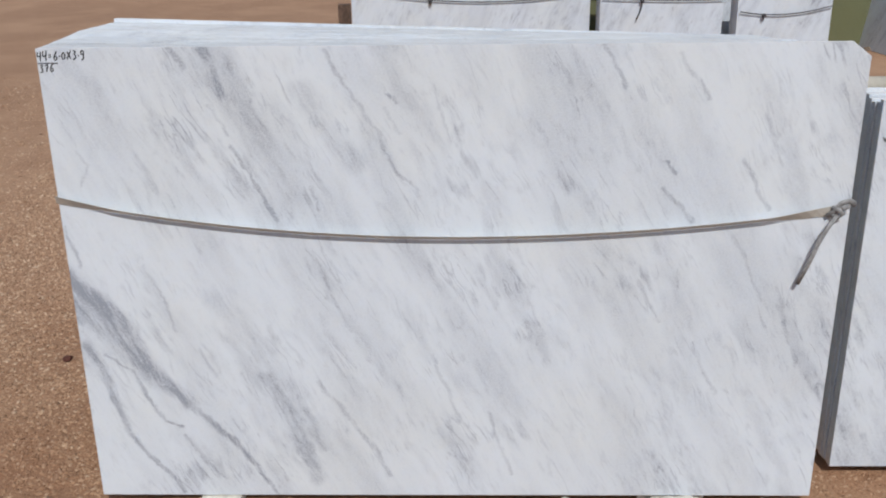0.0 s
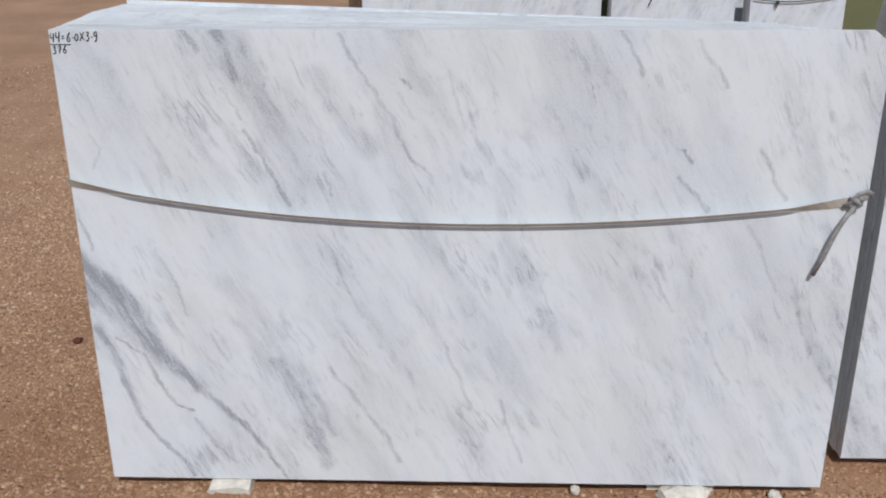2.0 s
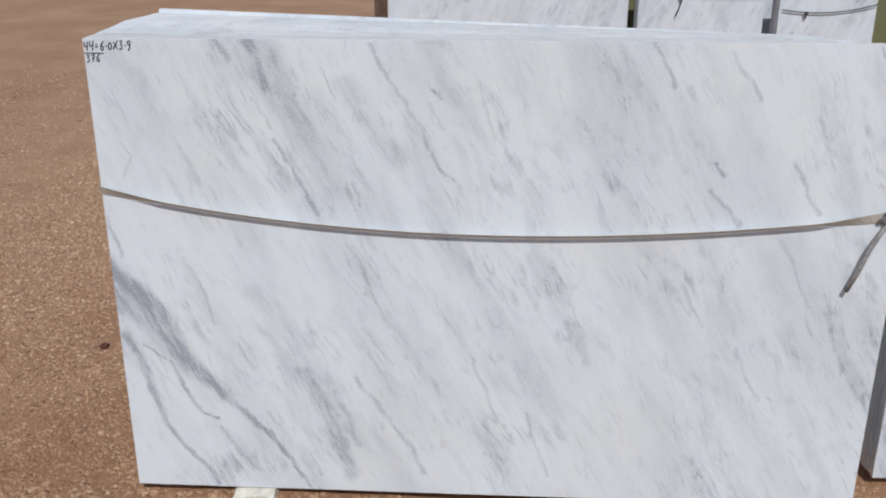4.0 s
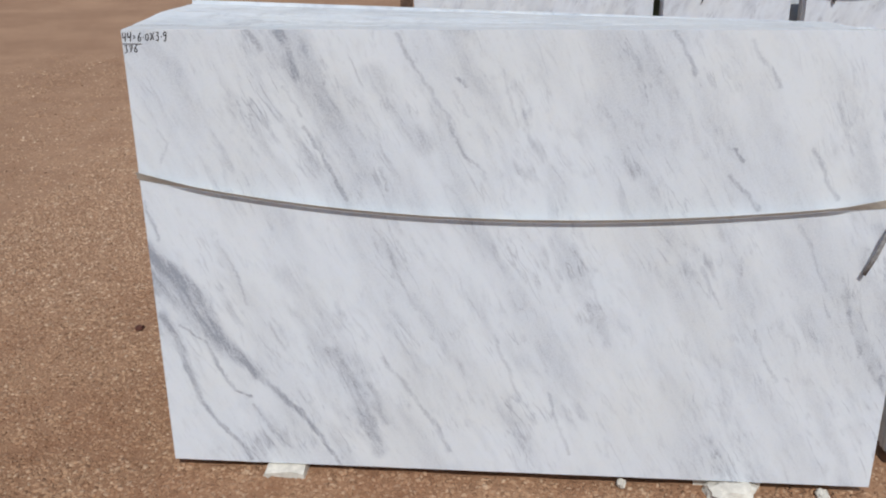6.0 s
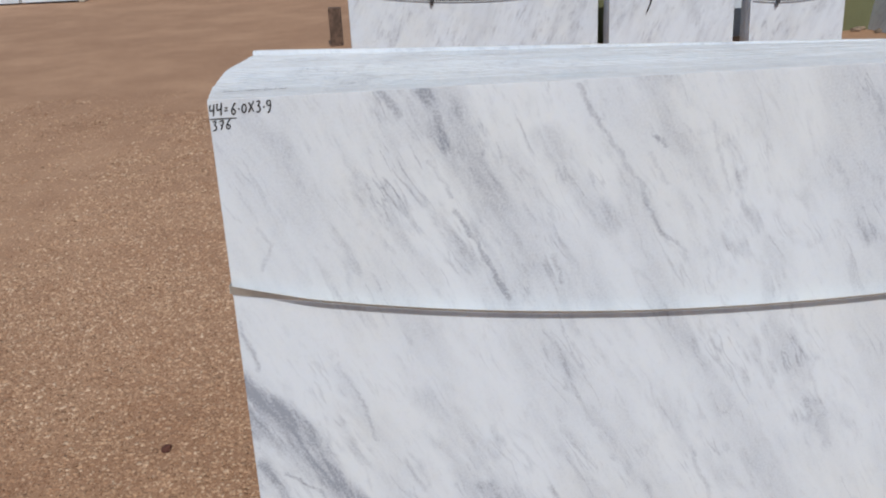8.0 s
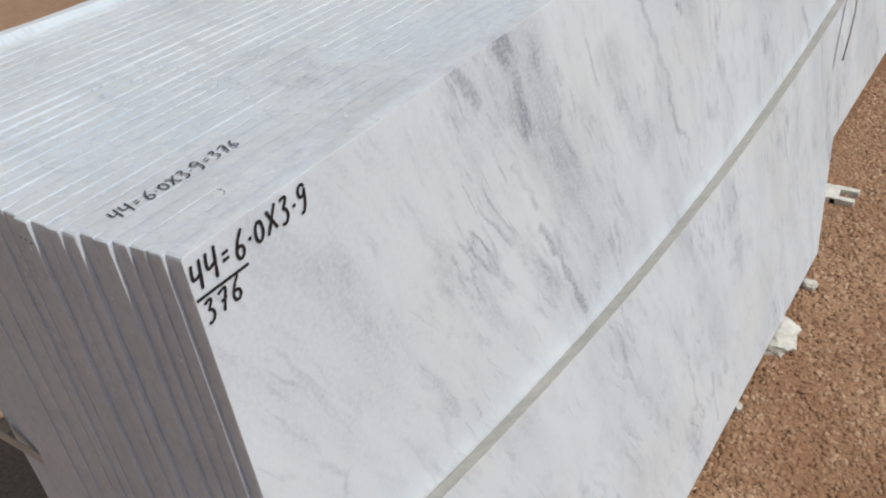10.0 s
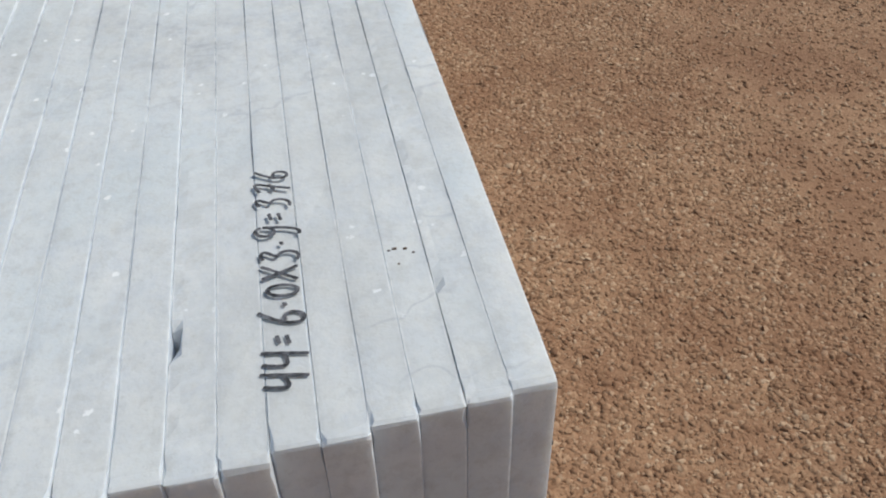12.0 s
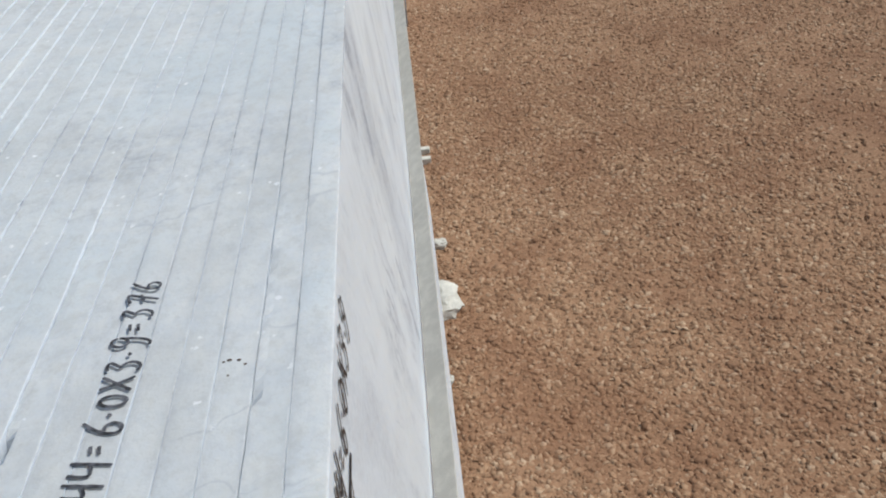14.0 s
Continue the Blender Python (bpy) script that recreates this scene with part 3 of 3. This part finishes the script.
part("back_band", box(bmesh.new(), -0.0045, 1.8375, COUNT * PITCH + 0.002, COUNT * PITCH + 0.003, 0.776, 0.792), STRAP, strap)
bm = bmesh.new()
tube(bm, [(1.775, -0.007, 0.752), (1.790, -0.012, 0.765), (1.800, -0.018, 0.785), (1.818, -0.016, 0.791), (1.832, -0.010, 0.784), (1.838, -0.004, 0.776)], 0.006, 8, 0.5)
tube(bm, [(1.785, -0.008, 0.772), (1.797, -0.018, 0.770), (1.806, -0.020, 0.760), (1.797, -0.012, 0.750), (1.786, -0.009, 0.758)], 0.006, 8, 0.6)
tube(bm, [(1.795, -0.010, 0.778), (1.808, -0.018, 0.774), (1.822, -0.012, 0.778)], 0.007, 8, 0.6)
part("knot", bm, KNOT, strap, "grey twisted knot")
bm = bmesh.new()
tube(bm, [(1.797, -0.014, 0.756), (1.775, -0.020, 0.725), (1.757, -0.024, 0.690), (1.742, -0.022, 0.640), (1.723, -0.018, 0.589)], 0.0055, 8, 0.3)
part("tail", bm, KNOT, strap, "loose hanging strap end")
tagged(strap, "grey plastic packing strap tied round the marble stack", "strap")


def stone(name, centre, size, label, seed, material=ROUGH_STONE, category="stone"):
    ob = part(name, lump(bmesh.new(), (0, 0, 0), size, 3, 0.3, seed, 0.8), material)
    ob.matrix_world = pose(*centre, 0, 0, seed * 31)
    return tagged(ob, label, category)


def bearer(x0, x1, y0, y1, seed):
    bm = bmesh.new()
    box(bm, x0, x1, y0, y1, -0.03, 0.030)
    bmesh.ops.subdivide_edges(bm, edges=bm.edges, cuts=7, use_grid_fill=True)
    for v in bm.verts:
        p = v.co * 18
        v.co.x += 0.010 * noise.noise(p + Vector((seed, 0, 0)))
        v.co.y += 0.012 * noise.noise(p + Vector((0, seed, 9)))
        if v.co.z > 0.02 and v.co.y < -0.004:
            v.co.z -= 0.35 * (-v.co.y) + 0.004
    return tagged(part("support_block", bm, ROUGH_STONE), "broken white stone block under the marble slabs", "block", "blocks under the slabs")


bearer(0.255, 0.365, -0.026, 0.46, 1)
bearer(1.40, 1.565, 0.02, 0.46, 2)
stone("stone_chunk", (1.485, -0.006, 0.004), (0.064, 0.042, 0.026), "rounded white stone chunk under the marble slabs", 0)
stone("stone_chip", (1.715, -0.012, 0.006), (0.020, 0.016, 0.014), "small white stone chip beside the stack", 3)
stone("stone_chip", (1.205, 0.004, 0.006), (0.012, 0.012, 0.012), "small white stone chip beside the stack", 5)
stone("dark_stone", (-0.424, 0.772, 0.006), (0.016, 0.011, 0.009), "small dark red stone on the gravel", 2, DARK_RED)


# ---- further stacks ----
def stack(m, wide, high, count, material, label, group, pitch=0.018, cut=0.08, taper=0.02, loose=()):
    """Slabs leaning one behind the other; m: the lower front corner of the first, in the world."""
    tan = math.tan(radians(TILT))
    y = 0.0
    for k in range(count):
        foot = y * tan
        dx = random.uniform(-0.008, 0.008) if k else 0
        h = high + foot + random.uniform(-0.01, 0.004)
        c = cut * random.uniform(0.6, 1.3)
        outline = [(dx, foot), (wide + dx, foot), (wide + dx, h - taper - c * 0.5), (wide + dx - c, h - taper), (dx, h)]
        ob = link("marble_slab", slab_mesh("marble_slab", outline, pitch - 0.001, 0.0010), material)
        ob.matrix_world = m @ pose(0, y, 0)
        tagged(ob, label, "stone slab", group, "thing")
        y += pitch + (0.006 if k in loose else 0.0)
    return y


def feet(x0, x1, y, depth, high=0.03):
    for x in (x0, x1):
        ob = part("support_block", box(bmesh.new(), x, x + 0.12, y - 0.02, y + depth, -0.02, high, 0.006), ROUGH_STONE)
        tagged(ob, "white stone block under a stack of slabs", "block", "blocks under the slabs")


NB = pose(1.930, 0.125, 0.03, -TILT, 0, 0)
stack(NB, 2.20, 0.985, 9, MARBLE, "white marble slab with grey veins, upright in the next stack", "slabs of the next stack", 0.017, 0.06, 0.0, loose=(3,))
feet(2.15, 3.7, 0.14, 0.3)
S3 = pose(4.32, 0.0, 0.03, -TILT, 0, 0)
stack(S3, 0.95, 1.05, 10, MARBLE, "white marble slab, upright in a stack further along", "slabs of the third stack", 0.018)
feet(4.45, 5.05, 0.02, 0.25)
stack(pose(5.4, -0.21, 0.12, -TILT, 0, 0), 1.4, 1.05, 6, MARBLE, "white marble slab standing on tall end blocks", "slabs of the last stack", 0.018)
for x in (5.40, 6.6):
    tagged(part("support_block", box(bmesh.new(), x, x + 0.05, -0.22, 0.05, -0.02, 0.12, 0.006), ROUGH_STONE), "tall stone block under the last stack", "block", "blocks under the slabs")
stone("stone_offcut", (4.90, 0.02, 0.01), (0.06, 0.02, 0.015), "flat white stone offcut on the gravel", 7)
bm = bmesh.new()
box(bm, 2.15, 2.23, 0.03, 0.14, -0.01, 0.012, 0.003)
box(bm, 2.15, 2.17, -0.02, 0.05, -0.01, 0.014, 0.003)
box(bm, 2.21, 2.23, -0.02, 0.05, -0.01, 0.014, 0.003)
tagged(part("stone_offcut", bm, ROUGH_STONE), "white notched stone offcut on the gravel", "stone")

twine = part("twine", tube(bmesh.new(), [(1.940, 0.36, 0.965), (1.938, 0.26, 0.955), (1.938, 0.185, 0.935), (1.945, 0.175, 0.925), (2.4, 0.18, 0.86), (3.1, 0.18, 0.84), (4.14, 0.18, 0.93)], 0.0030, 6), TWINE)
tagged(twine, "white twine tied round the next stack of slabs", "twine")
pipe = empty("rack_pipe", pose(0, 0, 0))
part("pipe", tube(bmesh.new(), [(1.95, 0.62, 0.962), (4.4, 0.62, 0.962)], 0.026, 20), CREAM, pipe)
for x in (2.2, 4.2):
    part("leg", tube(bmesh.new(), [(x, 0.62, 0.985), (x, 0.74, -0.02)], 0.02, 12), STEEL, pipe, "grey steel leg")
    part("leg", tube(bmesh.new(), [(x, 0.62, 0.985), (x, 0.40, -0.02)], 0.02, 12), STEEL, pipe, "grey steel leg")
tagged(pipe, "cream painted pipe of a slab rack", "rack")

# ---- the row behind ----
def sagging(name, x0, z0, x1, z1, y, sag, knot_at, tail, label):
    """A cord along a slab face with a knot and a hanging end."""
    th = empty(name, pose(x0, y, z0))
    pts = []
    for i in range(25):
        u = i / 24
        pts.append(((x1 - x0) * u, 0, (z1 - z0) * u - sag * 4 * u * (1 - u)))
    part("rope", tube(bmesh.new(), pts, 0.0058, 6), CORD, th)
    kx = (x1 - x0) * knot_at
    kz = (z1 - z0) * knot_at - sag * 4 * knot_at * (1 - knot_at)
    part("knot", lump(bmesh.new(), (kx, -0.01, kz - 0.01), (0.022, 0.012, 0.022), 2, 0.3, 4), CORD, th)
    part("tail", tube(bmesh.new(), [(kx, -0.012, kz), (kx - 0.012, -0.018, kz - tail * 0.5), (kx - 0.05 * (tail > 0.1), -0.014, kz - tail)], 0.007, 6), CORD, th)
    return tagged(th, label, "rope", "ropes of the far stacks")


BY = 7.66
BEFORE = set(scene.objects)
R1 = pose(-0.23, BY, -0.13, -TILT, 0, 0)
stack(R1, 2.52, 0.835, 9, MARBLE_FAR, "white marble slab in the long stack of the far row", "slabs of the far row", 0.02, 0.25, 0.0)
R2 = pose(2.375, BY - 0.14, -0.13, -TILT, 0, 0)
stack(R2, 1.275, 0.748, 12, MARBLE_FAR, "white marble slab in the low stack of the far row", "slabs of the far row", 0.02, 0.22, 0.0)
R3 = pose(3.755, BY - 0.30, -0.13, -TILT, 0, 0)
stack(R3, 0.955, 0.822, 12, MARBLE_FAR, "white marble slab in the short stack of the far row", "slabs of the far row", 0.02, 0.01, 0.0)
sagging("binding_rope", -0.22, 0.583, 2.28, 0.527, BY + 0.012, 0.115, 0.33, 0.05, "dark rope tied round the long far stack")
sagging("binding_rope", 2.40, 0.478, 3.64, 0.456, BY - 0.130, 0.012, 0.325, 0.20, "dark rope with a hanging end round the low far stack")
sagging("binding_rope", 3.775, 0.350, 4.70, 0.404, BY - 0.297, 0.055, 0.26, 0.05, "dark rope tied round the short far stack")
post = part("short_post", box(bmesh.new(), -0.53, -0.39, BY + 1.15, BY + 1.27, -0.14, 0.30, 0.006), RUST)
tagged(post, "short rusty steel post beside the far row", "post")
wedge = bmesh.new()
tri = [(3.66, 0.615), (3.80, 0.615), (3.73, 0.49)]
ring = [[wedge.verts.new((x, BY + y, z)) for x, z in tri] for y in (-0.20, -0.17)]
wedge.faces.new(ring[0])
wedge.faces.new(ring[1][::-1])
for a in range(3):
    b = (a + 1) % 3
    wedge.faces.new((ring[0][b], ring[0][a], ring[1][a], ring[1][b]))
bmesh.ops.recalc_face_normals(wedge, faces=wedge.faces)
tagged(part("wooden_wedge", wedge, CREAM), "cream wooden wedge jammed between two far stacks", "wedge")

rail = empty("rack_rail", pose(0.10, BY + 0.26, 0))
part("pipe", tube(bmesh.new(), [(-0.25, 0, 0.81), (4.85, 0, 0.725)], 0.037, 14), STEEL, rail, "weathered grey pipe")
part("pipe", tube(bmesh.new(), [(-0.2, -0.05, 0.75), (4.8, -0.05, 0.68)], 0.020, 12), STEEL, rail)
for i in range(14):
    x = -0.15 + 0.37 * i
    z = 0.81 - 0.085 * (x + 0.25) / 5.1
    bm = bmesh.new()
    tube(bm, [(x - 0.025, 0, z), (x + 0.025, 0, z)], 0.042, 12)
    tube(bm, [(x, -0.03, z - 0.02), (x + 0.02, -0.05, z - 0.10)], 0.020, 8)
    part("clamp", bm, STEEL, rail, "weathered clamp with a hanging peg")
for x in (0.1, 1.6, 2.9, 4.3):
    part("leg", tube(bmesh.new(), [(x, 0, 0.76), (x, 0.12, -0.14)], 0.03, 10), RUST, rail, "rusty leg")
tagged(rail, "long steel pipe rail of a slab rack with clamps", "rack")

G1 = pose(2.35, BY + 0.42, -0.13, -TILT, 0, 0)
stack(G1, 1.25, 0.86, 4, OLIVE, "olive green stone slab leaning behind the far row", "green slabs", 0.02, 0.02, 0.0)
stack(pose(3.62, BY + 0.40, -0.13, -TILT, 0, 0), 0.5, 0.82, 3, MARBLE_FAR, "white marble slab behind the far row", "slabs of the far row", 0.02)
G2 = pose(4.25, BY + 0.36, -0.13, -TILT, 0, 0)
stack(G2, 2.4, 0.84, 4, OLIVE, "olive green stone slab leaning behind the far row", "green slabs", 0.02, 0.02, 0.0)
# a stack that stands across the row, its shaded face towards the camera
stack(pose(5.26, 8.6, -0.12, -9, 0, -84), 1.9, 1.10, 14, MARBLE_FAR, "grey and white slab in a stack across the row", "slabs across the row", 0.02, 0.05)
# row scaled towards the camera, a thirteenth nearer and smaller, to fit its view
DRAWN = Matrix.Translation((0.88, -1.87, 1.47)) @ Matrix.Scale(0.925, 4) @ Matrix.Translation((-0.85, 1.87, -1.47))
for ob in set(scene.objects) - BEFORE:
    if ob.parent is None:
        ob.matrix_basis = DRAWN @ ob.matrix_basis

# ---- beyond ----
for x, w, h in ((-8.2, 0.9, 1.0), (-7.22, 1.22, 1.05), (-5.95, 0.92, 1.0)):
    stack(pose(x, 14.1, 0.03, -TILT, 0, 0), w, h, 5, MARBLE_FAR, "white marble slab in a distant stack", "distant slabs", 0.03, 0.05)
tagged(part("end_frame", box(bmesh.new(), -5.02, -4.92, 14.1, 14.3, 0, 1.0, 0.01), STEEL), "grey steel end frame of the distant stacks", "frame")
stack(pose(-4.85, 15.3, 0.03, -TILT, 0, 0), 0.4, 1.0, 3, OLIVE, "olive green slab in the distance", "green slabs", 0.03, 0.02)
for x, w, h in ((-0.5, 3.85, 0.82), (4.22, 0.78, 0.82)):
    y = 14.0
    for k in range(9):
        ob = part("flat_slab", box(bmesh.new(), x + random.uniform(-0.02, 0.02), x + w + random.uniform(-0.03, 0.03), y, y + 0.9, k * h / 9, (k + 1) * h / 9 - 0.010, 0.006), WHITEWASH)
        tagged(ob, "thick white stone slab in a flat pile far off", "stone slab", "flat pile of slabs", "thing")
stack(pose(5.05, 14.2, 0.03, -6, 0, -55), 0.8, 0.72, 10, MARBLE_FAR, "grey white slab in a leaning stack far off", "leaning slabs far off", 0.04, 0.3)
stack(pose(6.45, 14.2, 0.03, -6, 0, -55), 0.9, 0.62, 16, MARBLE_FAR, "grey white slab in a leaning stack far off", "leaning slabs far off", 0.06, 0.3)
wall = part("boundary_wall", box(bmesh.new(), 4.0, 34.0, 19.0, 19.25, -0.1, 0.78, 0.02), HEDGE)
tagged(wall, "low dull green painted wall at the far side", "wall", kind="structure")


heap = part("soil_heap", lump(bmesh.new(), (0, 0, 0), (0.32, 0.16, 0.07), 3, 0.5, 6), GROUND)
heap.matrix_world = pose(5.05, 7.62, 0.0)
tagged(heap, "small heap of brown soil at the foot of the green slabs", "soil")
for i in range(9):
    stone("stone_offcut", (4.85 + 0.09 * i, 7.2 + 0.12 * math.sin(i * 2.3), 0.012), (0.05 + 0.02 * (i % 3), 0.03, 0.02), "broken brown stone offcut lying on the ground", i + 11, DEBRIS)


def bush(name, centre, size, count, material, label, category, seed=1, leaf=0.10):
    rnd = random.Random(seed)
    verts, faces = [], []
    for _ in range(count):
        u = Vector((rnd.gauss(0, 1), rnd.gauss(0, 1), rnd.gauss(0, 1))).normalized() * (rnd.random() ** 0.4)
        p = Vector((u.x * size[0], u.y * size[1], u.z * size[2]))
        a = Vector((rnd.gauss(0, 1), rnd.gauss(0, 1), rnd.gauss(0, 1))).normalized() * leaf * rnd.uniform(0.5, 1.2)
        b = a.orthogonal().normalized() * leaf * 0.35
        i = len(verts)
        verts += [tuple(p - a), tuple(p + b + a * 0.1), tuple(p + a), tuple(p - b + a * 0.1)]
        faces.append((i, i + 1, i + 2, i + 3))
    me = bpy.data.meshes.new(name)
    me.from_pydata(verts, [], faces)
    return me


plant = empty("potted_plant", pose(3.78, 14.2, 0))
bm = bmesh.new()
tube(bm, [(0, 0, 0.0), (0, 0, 0.30)], 0.16, 14)
part("pot", bm, DARK, plant, "dark pot")
crown = link("crown", bush("crown", (0, 0, 0), (0.20, 0.20, 0.40), 500, LEAF, "", ""), LEAF, plant, "dense narrow green leaves")
crown.location = (0, 0, 0.62)
tagged(plant, "green plant in a dark pot between far slab piles", "plant")
